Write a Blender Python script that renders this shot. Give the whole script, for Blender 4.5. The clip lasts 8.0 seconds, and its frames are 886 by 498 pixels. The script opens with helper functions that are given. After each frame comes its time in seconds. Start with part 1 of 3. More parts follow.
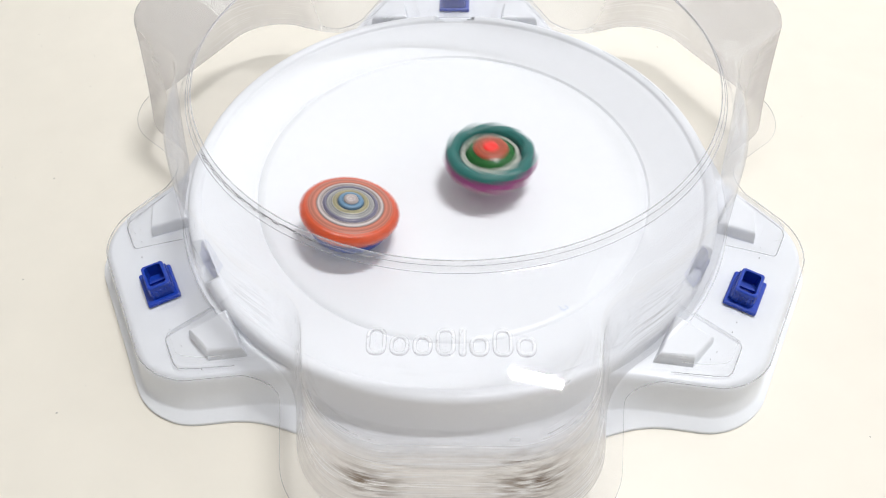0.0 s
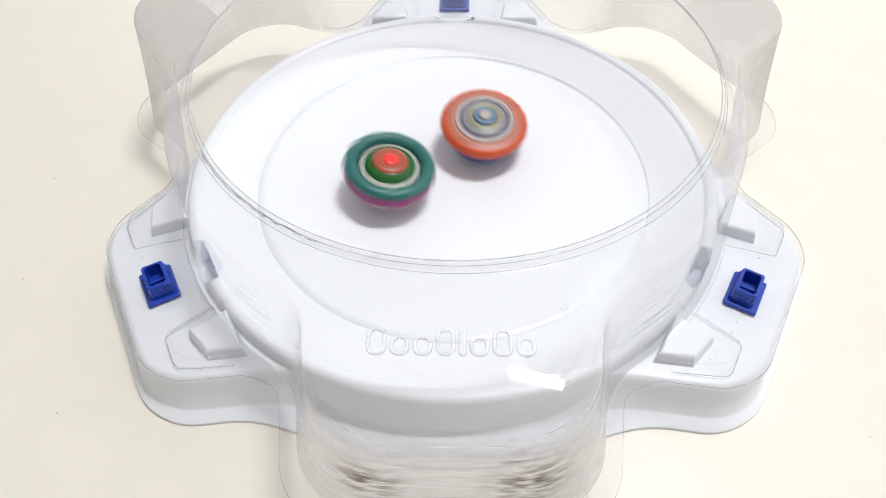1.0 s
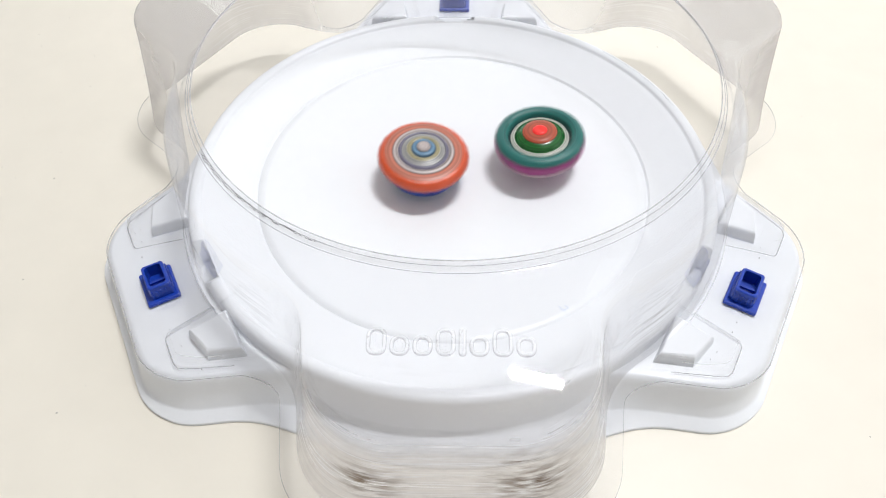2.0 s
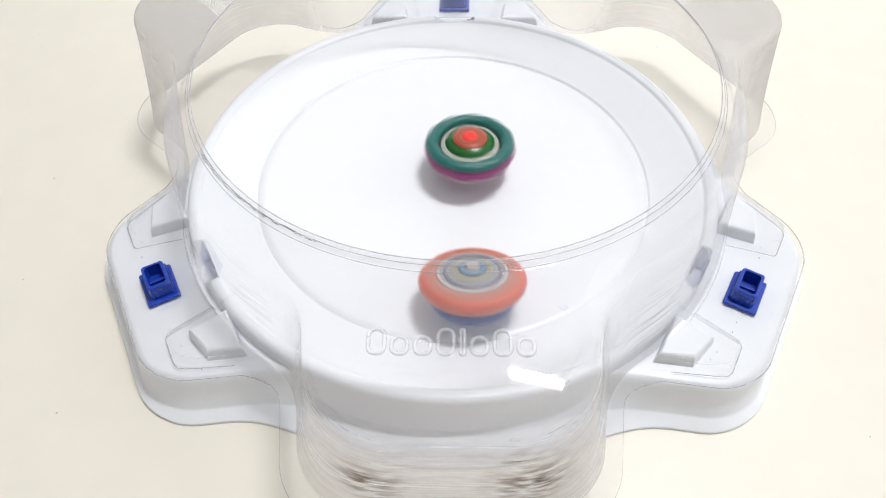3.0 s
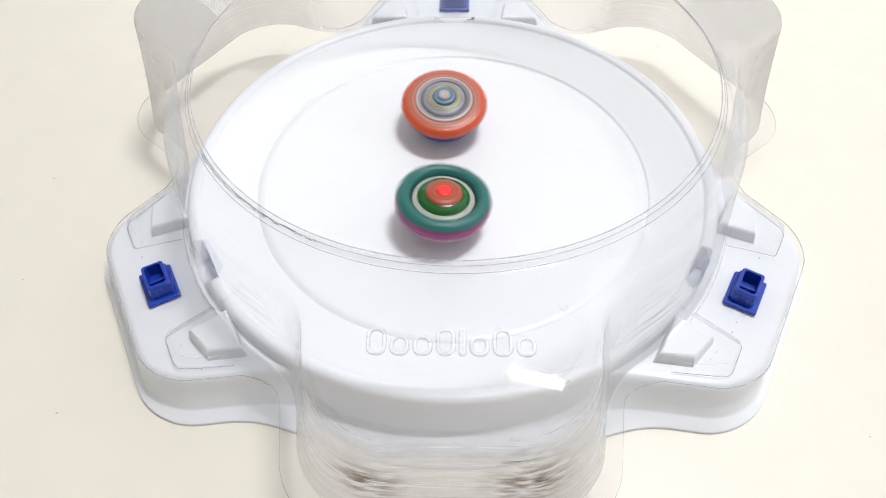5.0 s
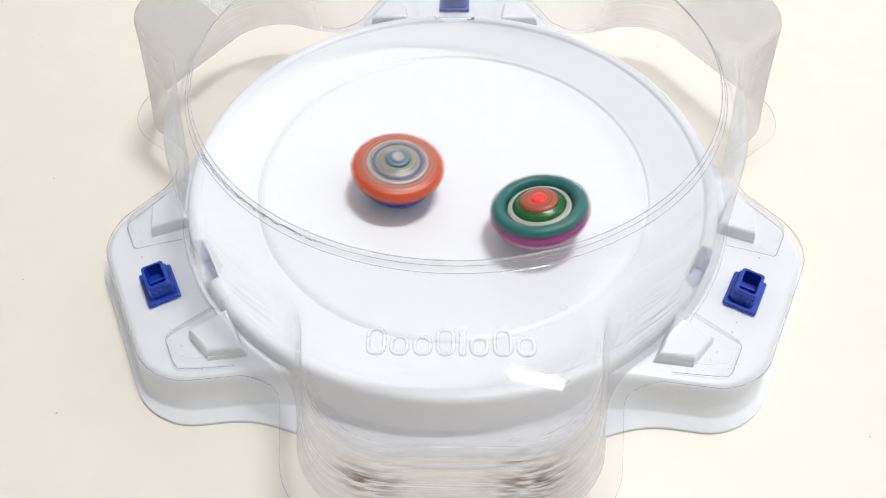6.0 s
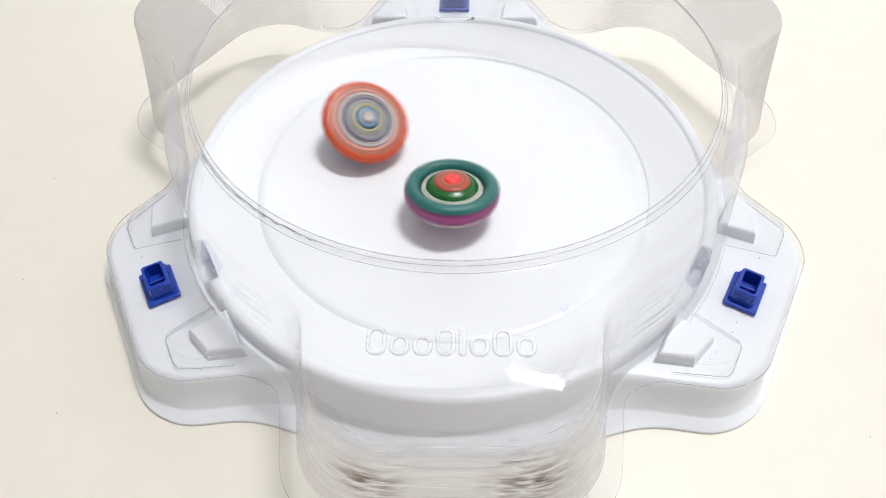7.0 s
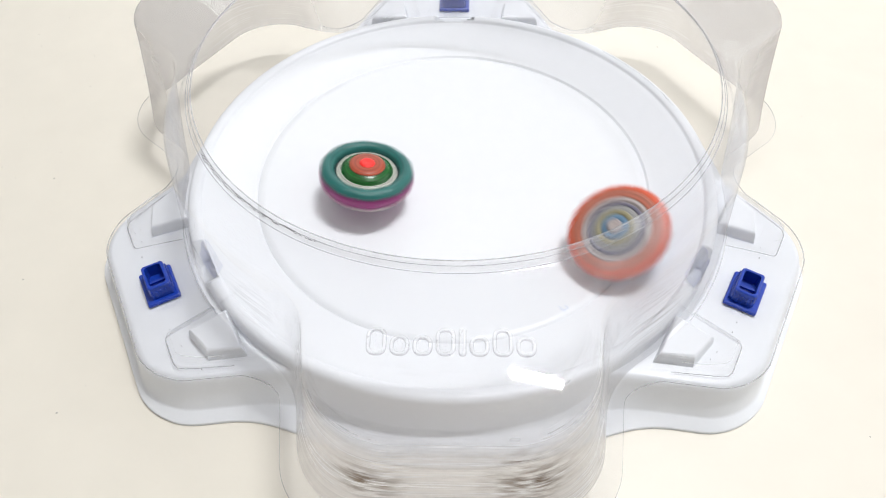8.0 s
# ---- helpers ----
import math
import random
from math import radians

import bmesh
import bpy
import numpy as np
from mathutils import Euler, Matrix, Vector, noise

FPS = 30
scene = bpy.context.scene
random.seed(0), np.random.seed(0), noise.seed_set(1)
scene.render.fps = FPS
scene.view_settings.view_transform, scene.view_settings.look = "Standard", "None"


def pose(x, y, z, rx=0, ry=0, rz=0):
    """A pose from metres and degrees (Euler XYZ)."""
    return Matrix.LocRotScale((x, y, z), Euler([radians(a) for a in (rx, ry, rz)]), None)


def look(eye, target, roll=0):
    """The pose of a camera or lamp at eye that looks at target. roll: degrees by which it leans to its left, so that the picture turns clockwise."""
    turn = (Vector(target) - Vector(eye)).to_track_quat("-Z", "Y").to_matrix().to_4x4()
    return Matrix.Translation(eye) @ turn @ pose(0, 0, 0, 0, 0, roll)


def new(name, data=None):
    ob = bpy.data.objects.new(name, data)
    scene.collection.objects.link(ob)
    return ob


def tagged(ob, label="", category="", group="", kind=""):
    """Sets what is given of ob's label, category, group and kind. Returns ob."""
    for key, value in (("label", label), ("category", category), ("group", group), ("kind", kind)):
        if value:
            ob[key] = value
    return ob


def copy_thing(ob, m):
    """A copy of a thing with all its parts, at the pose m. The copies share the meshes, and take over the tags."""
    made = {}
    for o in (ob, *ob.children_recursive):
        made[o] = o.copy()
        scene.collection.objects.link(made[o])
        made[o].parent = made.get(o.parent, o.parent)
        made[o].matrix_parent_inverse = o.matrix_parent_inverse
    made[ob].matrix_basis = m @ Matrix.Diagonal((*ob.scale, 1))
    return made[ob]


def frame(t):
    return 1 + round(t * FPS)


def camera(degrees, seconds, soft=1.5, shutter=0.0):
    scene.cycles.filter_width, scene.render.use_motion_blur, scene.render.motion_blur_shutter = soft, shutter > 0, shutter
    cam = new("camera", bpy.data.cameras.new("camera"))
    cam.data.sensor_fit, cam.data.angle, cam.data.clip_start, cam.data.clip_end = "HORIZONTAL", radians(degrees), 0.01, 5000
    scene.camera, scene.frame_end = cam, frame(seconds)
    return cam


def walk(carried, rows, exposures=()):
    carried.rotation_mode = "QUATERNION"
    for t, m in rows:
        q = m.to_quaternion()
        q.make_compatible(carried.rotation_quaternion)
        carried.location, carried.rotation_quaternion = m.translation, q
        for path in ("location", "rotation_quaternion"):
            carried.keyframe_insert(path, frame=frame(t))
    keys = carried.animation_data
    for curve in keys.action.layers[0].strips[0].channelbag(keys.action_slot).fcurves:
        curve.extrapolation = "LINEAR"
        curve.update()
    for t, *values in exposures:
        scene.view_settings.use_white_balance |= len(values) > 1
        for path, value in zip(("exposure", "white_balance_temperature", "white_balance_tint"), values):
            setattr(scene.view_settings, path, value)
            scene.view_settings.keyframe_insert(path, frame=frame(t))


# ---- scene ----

# ---------------------------------------------------------------- camera
cam = camera(67.3, 8.0, soft=1.05, shutter=0.45)
ROLL = -0.43
EYE, AIM = (-0.00504, -0.24814, 0.27161), (-0.00510, -0.06373, 0.03498)
VIEW = look(EYE, AIM, ROLL)
walk(cam, [(0.0, VIEW), (8.0, VIEW)], exposures=[(0.0, 0.31), (8.0, 0.31)])

# ---------------------------------------------------------------- light
world = bpy.data.worlds.new("room_air")
scene.world = world
world.use_nodes = True
world.node_tree.nodes["Background"].inputs["Color"].default_value = (0.95, 0.97, 1.0, 1)
world.node_tree.nodes["Background"].inputs["Strength"].default_value = 0.3


def lamp(name, at, size, watts, colour):
    data = bpy.data.lights.new(name, "AREA")
    data.shape, data.size, data.size_y = "RECTANGLE", size[0], size[1]
    data.energy, data.color = watts, colour
    ob = new(name, data)
    ob.matrix_basis = pose(*at)
    return ob


CEILING = 1.75
lamp("ceiling_lamp_light", (0.41, 0.222, CEILING - 0.075), (0.40, 0.026), 17.5, (0.97, 0.985, 1.0))


def fill_light(name, at, size, watts, heading):
    data = bpy.data.lights.new(name, "AREA")
    data.shape, data.size, data.size_y, data.energy, data.color = "RECTANGLE", size[0], size[1], watts, (0.95, 0.975, 1.0)
    new(name, data).matrix_basis = pose(*at) @ Matrix.Rotation(radians(heading), 4, "Z") @ pose(0, 0, 0, 90, 0, 0)


# fill light in the openings of two added, unseen windows, east and north
fill_light("east_fill", (2.19, 0.3, 0.75), (2.4, 1.5), 12, 90)
fill_light("north_fill", (0.0, 2.19, 0.75), (2.4, 1.5), 12, 180)

# ---------------------------------------------------------------- materials


def material(name, colour, rough=0.5, metal=0.0, vary=0.04, scale=40.0, bump=0.0, bump_scale=300.0, coat=0.0, spec=0.5, ringed=0.0):
    """Principled surface with cloudy variation at two scales and a fine relief."""
    m = bpy.data.materials.new(name)
    m.use_nodes = True
    nt = m.node_tree
    p = nt.nodes["Principled BSDF"]
    p.inputs["Roughness"].default_value, p.inputs["Metallic"].default_value = rough, metal
    p.inputs["Coat Weight"].default_value, p.inputs["Specular IOR Level"].default_value = coat, spec
    co = nt.nodes.new("ShaderNodeTexCoord")
    big, small = nt.nodes.new("ShaderNodeTexNoise"), nt.nodes.new("ShaderNodeTexNoise")
    big.inputs["Scale"].default_value, small.inputs["Scale"].default_value = scale, scale * 9
    big.inputs["Detail"].default_value = 4
    add = nt.nodes.new("ShaderNodeMath")
    add.operation = "ADD"
    for n, k in ((big, 0), (small, 1)):
        nt.links.new(co.outputs["Object"], n.inputs["Vector"])
        nt.links.new(n.outputs["Fac"], add.inputs[k])
    ramp = nt.nodes.new("ShaderNodeMapRange")
    ramp.inputs["From Min"].default_value, ramp.inputs["From Max"].default_value = 0.6, 1.4
    ramp.inputs["To Min"].default_value, ramp.inputs["To Max"].default_value = 1 - vary, 1 + vary
    nt.links.new(add.outputs[0], ramp.inputs["Value"])
    mix = nt.nodes.new("ShaderNodeVectorMath")
    mix.operation = "SCALE"
    mix.inputs[0].default_value = colour
    nt.links.new(ramp.outputs[0], mix.inputs["Scale"])
    nt.links.new(mix.outputs[0], p.inputs["Base Color"])
    if ringed:
        # fine circles round the axis, as a fast turning thing smears its marks and gloss
        sep, ring, lvl = nt.nodes.new("ShaderNodeVectorMath"), nt.nodes.new("ShaderNodeTexNoise"), nt.nodes.new("ShaderNodeMapRange")
        flat, cut = nt.nodes.new("ShaderNodeVectorMath"), nt.nodes.new("ShaderNodeVectorMath")
        flat.operation, sep.operation, cut.operation = "MULTIPLY", "LENGTH", "SCALE"
        flat.inputs[1].default_value = (1, 1, 0)
        ring.noise_dimensions = "1D"
        ring.inputs["Scale"].default_value, ring.inputs["Detail"].default_value = 900, 3
        for key, v in (("From Min", 0.3), ("From Max", 0.7), ("To Min", 1 - ringed), ("To Max", 1 + ringed)):
            lvl.inputs[key].default_value = v
        nt.links.new(co.outputs["Object"], flat.inputs[0])
        nt.links.new(flat.outputs[0], sep.inputs[0])
        nt.links.new(sep.outputs["Value"], ring.inputs["W"])
        nt.links.new(ring.outputs["Fac"], lvl.inputs["Value"])
        nt.links.new(mix.outputs[0], cut.inputs[0])
        nt.links.new(lvl.outputs[0], cut.inputs["Scale"])
        nt.links.new(cut.outputs[0], p.inputs["Base Color"])
    if bump:
        grain = nt.nodes.new("ShaderNodeTexNoise")
        grain.inputs["Scale"].default_value = bump_scale
        nt.links.new(co.outputs["Object"], grain.inputs["Vector"])
        b = nt.nodes.new("ShaderNodeBump")
        b.inputs["Strength"].default_value, b.inputs["Distance"].default_value = bump, 0.0005
        nt.links.new(grain.outputs["Fac"], b.inputs["Height"])
        nt.links.new(b.outputs[0], p.inputs["Normal"])
    return m


def clear_plastic(name, worn):
    """Thin clear sheet: see-through, glossy, with fine rubbed scratches and a few brown rub marks low on the pocket walls."""
    m = bpy.data.materials.new(name)
    m.use_nodes = True
    nt = m.node_tree
    nt.nodes.remove(nt.nodes["Principled BSDF"])
    out = nt.nodes["Material Output"]
    make, join = nt.nodes.new, nt.links.new
    co = make("ShaderNodeTexCoord")

    def noise_at(scale, detail, size):
        mp, n = make("ShaderNodeMapping"), make("ShaderNodeTexNoise")
        mp.inputs["Scale"].default_value = scale
        n.inputs["Scale"].default_value, n.inputs["Detail"].default_value = size, detail
        join(co.outputs["Object"], mp.inputs["Vector"])
        join(mp.outputs[0], n.inputs["Vector"])
        return n.outputs["Fac"]

    def span(value, lo, hi, a, b):
        r = make("ShaderNodeMapRange")
        for key, v in (("From Min", lo), ("From Max", hi), ("To Min", a), ("To Max", b)):
            r.inputs[key].default_value = v
        join(value, r.inputs["Value"])
        return r.outputs[0]

    def times(a, b):
        n = make("ShaderNodeMath")
        n.operation = "MULTIPLY"
        join(a, n.inputs[0])
        join(b, n.inputs[1])
        return n.outputs[0]

    def plus(a, b):
        n = make("ShaderNodeMath")
        n.operation, n.use_clamp = "ADD", True
        join(a, n.inputs[0])
        join(b, n.inputs[1])
        return n.outputs[0]

    sep = make("ShaderNodeSeparateXYZ")
    join(co.outputs["Object"], sep.inputs[0])
    # how far out from the middle: the pockets are the worn part
    far = make("ShaderNodeVectorMath")
    far.operation = "LENGTH"
    flat = make("ShaderNodeCombineXYZ")
    join(sep.outputs["X"], flat.inputs["X"])
    join(sep.outputs["Y"], flat.inputs["Y"])
    join(flat.outputs[0], far.inputs[0])
    wall = span(far.outputs["Value"], 0.133, 0.158, 0.06, 1.0)
    # rubbed film, pale scratches along the wall, fine dark scratches
    scratch = span(noise_at((30, 30, 1300), 6, 1.0), 0.51, 0.62, 0.0, 0.9)
    patchy = span(noise_at((1, 1, 2), 4, 34.0), 0.38, 0.56, 0.0, 1.0)
    film = span(noise_at((1, 1, 1), 5, 22.0), 0.30, 0.75, 0.30, 0.52)
    below = span(sep.outputs["Z"], 0.076, 0.086, 1.0, 0.14)
    above = span(sep.outputs["Z"], 0.0200, 0.0225, 0.0, worn)
    zone = times(times(wall, below), above)
    haze = times(times(film, zone), span(sep.outputs["Y"], -0.16, -0.04, 0.62, 1.0))
    bend = span(sep.outputs["Z"], 0.078, 0.0860, 1.0, 0.0)
    pale = times(times(times(scratch, patchy), times(bend, above)), span(far.outputs["Value"], 0.140, 0.156, 0.04, 1.0))
    pale = times(pale, span(sep.outputs["Y"], -0.10, -0.03, 1.0, 0.07))
    dark = times(times(span(noise_at((22, 22, 1300), 5, 1.0), 0.60, 0.70, 0.0, 0.22), span(noise_at((1, 1, 1), 2, 38.0), 0.5, 0.62, 0.0, 1.0)), zone)
    glass = make("ShaderNodeBsdfTransparent")
    glass.inputs["Color"].default_value = (0.945, 0.947, 0.960, 1) if worn > 0.5 else (0.972, 0.974, 0.982, 1)
    gloss = make("ShaderNodeBsdfGlossy")
    gloss.inputs["Roughness"].default_value = 0.015
    edge_on = make("ShaderNodeLayerWeight")
    edge_on.inputs["Blend"].default_value = 0.5
    power = make("ShaderNodeMath")
    power.operation = "POWER"
    join(edge_on.outputs["Facing"], power.inputs[0])
    power.inputs[1].default_value = 4.5
    fres = make("ShaderNodeMapRange")
    fres.inputs["To Min"].default_value, fres.inputs["To Max"].default_value = 0.06, 0.60
    join(power.outputs[0], fres.inputs["Value"])
    sheet = make("ShaderNodeMixShader")
    join(fres.outputs[0], sheet.inputs[0])
    join(glass.outputs[0], sheet.inputs[1])
    join(gloss.outputs[0], sheet.inputs[2])

    def over(under, amount, colour):
        coat, frost, both = make("ShaderNodeBsdfDiffuse"), make("ShaderNodeBsdfTranslucent"), make("ShaderNodeMixShader")
        mixed = make("ShaderNodeMixShader")
        coat.inputs["Color"].default_value = frost.inputs["Color"].default_value = (*colour, 1)
        join(coat.outputs[0], both.inputs[1])
        join(frost.outputs[0], both.inputs[2])
        join(amount, mixed.inputs[0])
        join(under, mixed.inputs[1])
        join(both.outputs[0], mixed.inputs[2])
        return mixed.outputs[0]

    def near(x, y, z, reach):
        """One at a spot of the sheet, fading to nothing at the given distance."""
        d = make("ShaderNodeVectorMath")
        d.operation = "DISTANCE"
        d.inputs[1].default_value = (x, y, z)
        join(co.outputs["Object"], d.inputs[0])
        return span(d.outputs["Value"], 0.002, reach, 1.0, 0.0)

    veil = times(span(noise_at((1, 1, 1), 3, 9.0), 0.3, 0.7, 0.06, 0.12), above)
    look_of = over(sheet.outputs[0], veil, (0.90, 0.905, 0.935))
    look_of = over(look_of, haze, (0.60, 0.56, 0.53))
    # the outer wall of the front pocket is rubbed milky, in streaks along it
    milky = times(span(noise_at((14, 14, 260), 6, 1.0), 0.32, 0.66, 0.42, 0.80), times(span(sep.outputs["Y"], -0.168, -0.150, 1.0, 0.0), span(sep.outputs["Z"], 0.0765, 0.0815, worn, 0.0)))
    look_of = over(look_of, milky, (0.88, 0.842, 0.80))
    look_of = over(look_of, pale, (0.92, 0.92, 0.93))
    look_of = over(look_of, dark, (0.22, 0.21, 0.20))
    # brown rub marks low on the front pocket, streaked along the wall
    streak = span(noise_at((1, 1, 3.5), 9, 130.0), 0.42, 0.62, 0.0, 0.95)
    marks = plus(near(-0.0275, -0.1760, 0.0525, 0.018), plus(near(0.0265, -0.1760, 0.0540, 0.021), near(0.0215, -0.1755, 0.0740, 0.007)))
    rubbed = plus(near(0.0775, -0.1065, 0.0500, 0.022), near(-0.0800, -0.1100, 0.0540, 0.016))
    look_of = over(look_of, times(streak, marks), (0.15, 0.092, 0.048))
    fine = span(noise_at((18, 18, 900), 7, 1.0), 0.50, 0.62, 0.0, 0.32)
    look_of = over(look_of, times(fine, rubbed), (0.24, 0.22, 0.20))
    join(look_of, out.inputs["Surface"])
    bump, ripple = make("ShaderNodeBump"), noise_at((1, 1, 1), 2, 45.0)
    bump.inputs["Strength"].default_value, bump.inputs["Distance"].default_value = 0.03, 0.001
    join(ripple, bump.inputs["Height"])
    join(bump.outputs[0], gloss.inputs["Normal"])
    return m


WHITE = material("white_moulded_plastic", (0.802, 0.815, 0.845), 0.38, vary=0.012, scale=14, bump=0.05, bump_scale=700)
CLEAR = clear_plastic("clear_plastic_worn", 1.0)
CLEAN = clear_plastic("clear_plastic_flange", 0.12)
# grey laid on cut edges, folds and slopes of the sheet to darken them
EDGE_SHADE = material("clear_sheet_edge_shade", (0.46, 0.46, 0.49), 0.2, vary=0.15, scale=60)
EDGE_SHADE.node_tree.nodes["Principled BSDF"].inputs["Alpha"].default_value = 0.42
# pale tone for highlights painted on folds, pad tops and raised bars
GLINT = material("clear_sheet_glint", (0.86, 0.86, 0.88), 0.15, vary=0.1, scale=60)
GLINT.node_tree.nodes["Principled BSDF"].inputs["Alpha"].default_value = 0.28
RIMMED = material("clear_sheet_lip", (0.66, 0.66, 0.70), 0.12, vary=0.1, scale=60)
RIMMED.node_tree.nodes["Principled BSDF"].inputs["Alpha"].default_value = 0.26
BLUE = material("blue_plastic", (0.006, 0.042, 0.37), 0.33, vary=0.10, scale=120, bump=0.1)
TABLE = material("cream_laminate", (0.77, 0.725, 0.64), 0.45, vary=0.025, scale=5, bump=0.06, bump_scale=260)
SPECK = material("dark_grit", (0.06, 0.05, 0.045), 0.9, vary=0.3)
PAINT = material("room_paint", (0.86, 0.85, 0.84), 0.9, vary=0.02, scale=2)
CHALK = material("ceiling_paint", (0.88, 0.88, 0.88), 0.9, vary=0.02, scale=2)
CARPET = material("floor_boards", (0.58, 0.53, 0.47), 0.6, vary=0.2, scale=3)
METAL = material("table_leg_steel", (0.5, 0.5, 0.5), 0.35, metal=1.0)
SCUFF = material("dark_scuff", (0.09, 0.085, 0.09), 0.8, vary=0.3, scale=300)
INK = material("pale_blue_ink", (0.33, 0.42, 0.62), 0.6)
TEAL = material("teal_rubber", (0.012, 0.125, 0.112), 0.36, vary=0.2, scale=160, ringed=0.25)
DARK = material("dark_groove", (0.008, 0.016, 0.020), 0.5, vary=0.2, scale=200)
PALE = material("pale_grey_plastic", (0.50, 0.50, 0.45), 0.36, vary=0.2, scale=220, ringed=0.45)
# strong rings here paint the dome's gloss streaks into its green
GREEN = material("green_glossy_plastic", (0.006, 0.10, 0.014), 0.27, vary=0.25, scale=200, coat=0.15, ringed=0.8)
ORANGE = material("orange_red_cap", (0.35, 0.060, 0.026), 0.4, vary=0.15, scale=200, ringed=0.35)
RED = material("bright_red_knob", (0.85, 0.024, 0.018), 0.35, vary=0.08, scale=200)
PURPLE = material("purple_plastic", (0.29, 0.030, 0.17), 0.32, vary=0.15, scale=160, ringed=0.25)
VERMILION = material("orange_red_plastic", (0.56, 0.068, 0.016), 0.28, vary=0.2, scale=130, coat=0.3, ringed=0.25)
SALMON = material("salmon_worn_plastic", (0.42, 0.135, 0.088), 0.4, vary=0.2, scale=130, ringed=0.25)
LILAC = material("lilac_grey_worn", (0.36, 0.31, 0.30), 0.45, vary=0.25, scale=220, ringed=0.4)
GREY = material("grey_blue_worn", (0.26, 0.255, 0.25), 0.38, vary=0.25, scale=220, ringed=0.5)
SLATE = material("slate_blue_ring", (0.15, 0.14, 0.20), 0.35, vary=0.25, scale=220, ringed=0.4)
SKY = material("pale_blue_chip", (0.10, 0.19, 0.29), 0.35, vary=0.2, scale=220, ringed=0.45)
STRAW = material("straw_yellow_ring", (0.26, 0.235, 0.14), 0.35, vary=0.25, scale=220, ringed=0.4)
COBALT = material("cobalt_plastic", (0.008, 0.040, 0.26), 0.35, vary=0.15, scale=160, ringed=0.3)
BLACK = material("black_tip", (0.02, 0.02, 0.02), 0.5)
GLOW = bpy.data.materials.new("lamp_diffuser")
GLOW.use_nodes = True
GLOW.node_tree.nodes["Principled BSDF"].inputs["Emission Color"].default_value = (1, 0.985, 0.96, 1)
GLOW.node_tree.nodes["Principled BSDF"].inputs["Emission Strength"].default_value = 6.0

# ---------------------------------------------------------------- mesh helpers


def mesh_of(name, verts, faces, mat, smooth=True):
    me = bpy.data.meshes.new(name)
    me.from_pydata([tuple(map(float, v)) for v in verts], [], faces)
    me.materials.append(mat)
    me.update()
    if smooth:
        me.shade_smooth()
    return me


def part(name, me, parent=None, label="", at=None):
    ob = new(name, me)
    ob.parent = parent
    if at is not None:
        ob.matrix_basis = at
    return tagged(ob, label)


def rings(loops, close_first=False, close_last=False, cyclic=True):
    """Skin of equal loops of points: verts, faces."""
    n = len(loops[0])
    verts = [p for lp in loops for p in lp]
    faces = []
    for i in range(len(loops) - 1):
        for k in range(n if cyclic else n - 1):
            a, b = i * n + k, i * n + (k + 1) % n
            faces.append((a, b, b + n, a + n))
    if close_first:
        faces.append(tuple(range(n))[::-1])
    if close_last:
        faces.append(tuple(range((len(loops) - 1) * n, len(loops) * n)))
    return verts, faces


def spun(name, profile, mat, n=96, waves=0, depth=0.0, smooth=True):
    """Surface of revolution from (radius, height) pairs; waves notches of the given depth round its edge."""
    loops = []
    for r, z in profile:
        lp = []
        for k in range(n):
            a = 2 * math.pi * k / n
            q = r * (1 + 0.3 * depth - depth * (0.5 + 0.5 * math.cos(waves * a))) if waves else r
            lp.append((q * math.cos(a), q * math.sin(a), z))
        loops.append(lp)
    v, f = rings(loops)
    return mesh_of(name, v, f, mat, smooth)


def slab(name, pts, z0, z1, mat, bevel=0.001, inset=0.0):
    """Prism over a convex outline with a bevelled top; inset narrows it upwards."""
    c = np.mean(pts, axis=0)

    def scaled(d, z):
        out = []
        for p in pts:
            w = np.array(p) - c
            ln = np.linalg.norm(w)
            out.append((*(c + w * (1 - d / ln)), z))
        return out
    v, f = rings([scaled(0, z0), scaled(inset, z1 - bevel), scaled(inset + bevel * 0.4, z1 - bevel * 0.3), scaled(inset + bevel, z1)], True, True)
    return mesh_of(name, v, f, mat, False)


def box_mesh(name, size, mat, bevel=0.001, centre=(0, 0, 0)):
    bm = bmesh.new()
    bmesh.ops.create_cube(bm, size=1.0)
    bmesh.ops.scale(bm, vec=size, verts=bm.verts)
    if bevel:
        bmesh.ops.bevel(bm, geom=list(bm.edges), offset=bevel, segments=2, affect="EDGES", profile=0.5)
    bmesh.ops.translate(bm, vec=centre, verts=bm.verts)
    me = bpy.data.meshes.new(name)
    bm.to_mesh(me)
    bm.free()
    me.materials.append(mat)
    return me


# ---------------------------------------------------------------- room and table


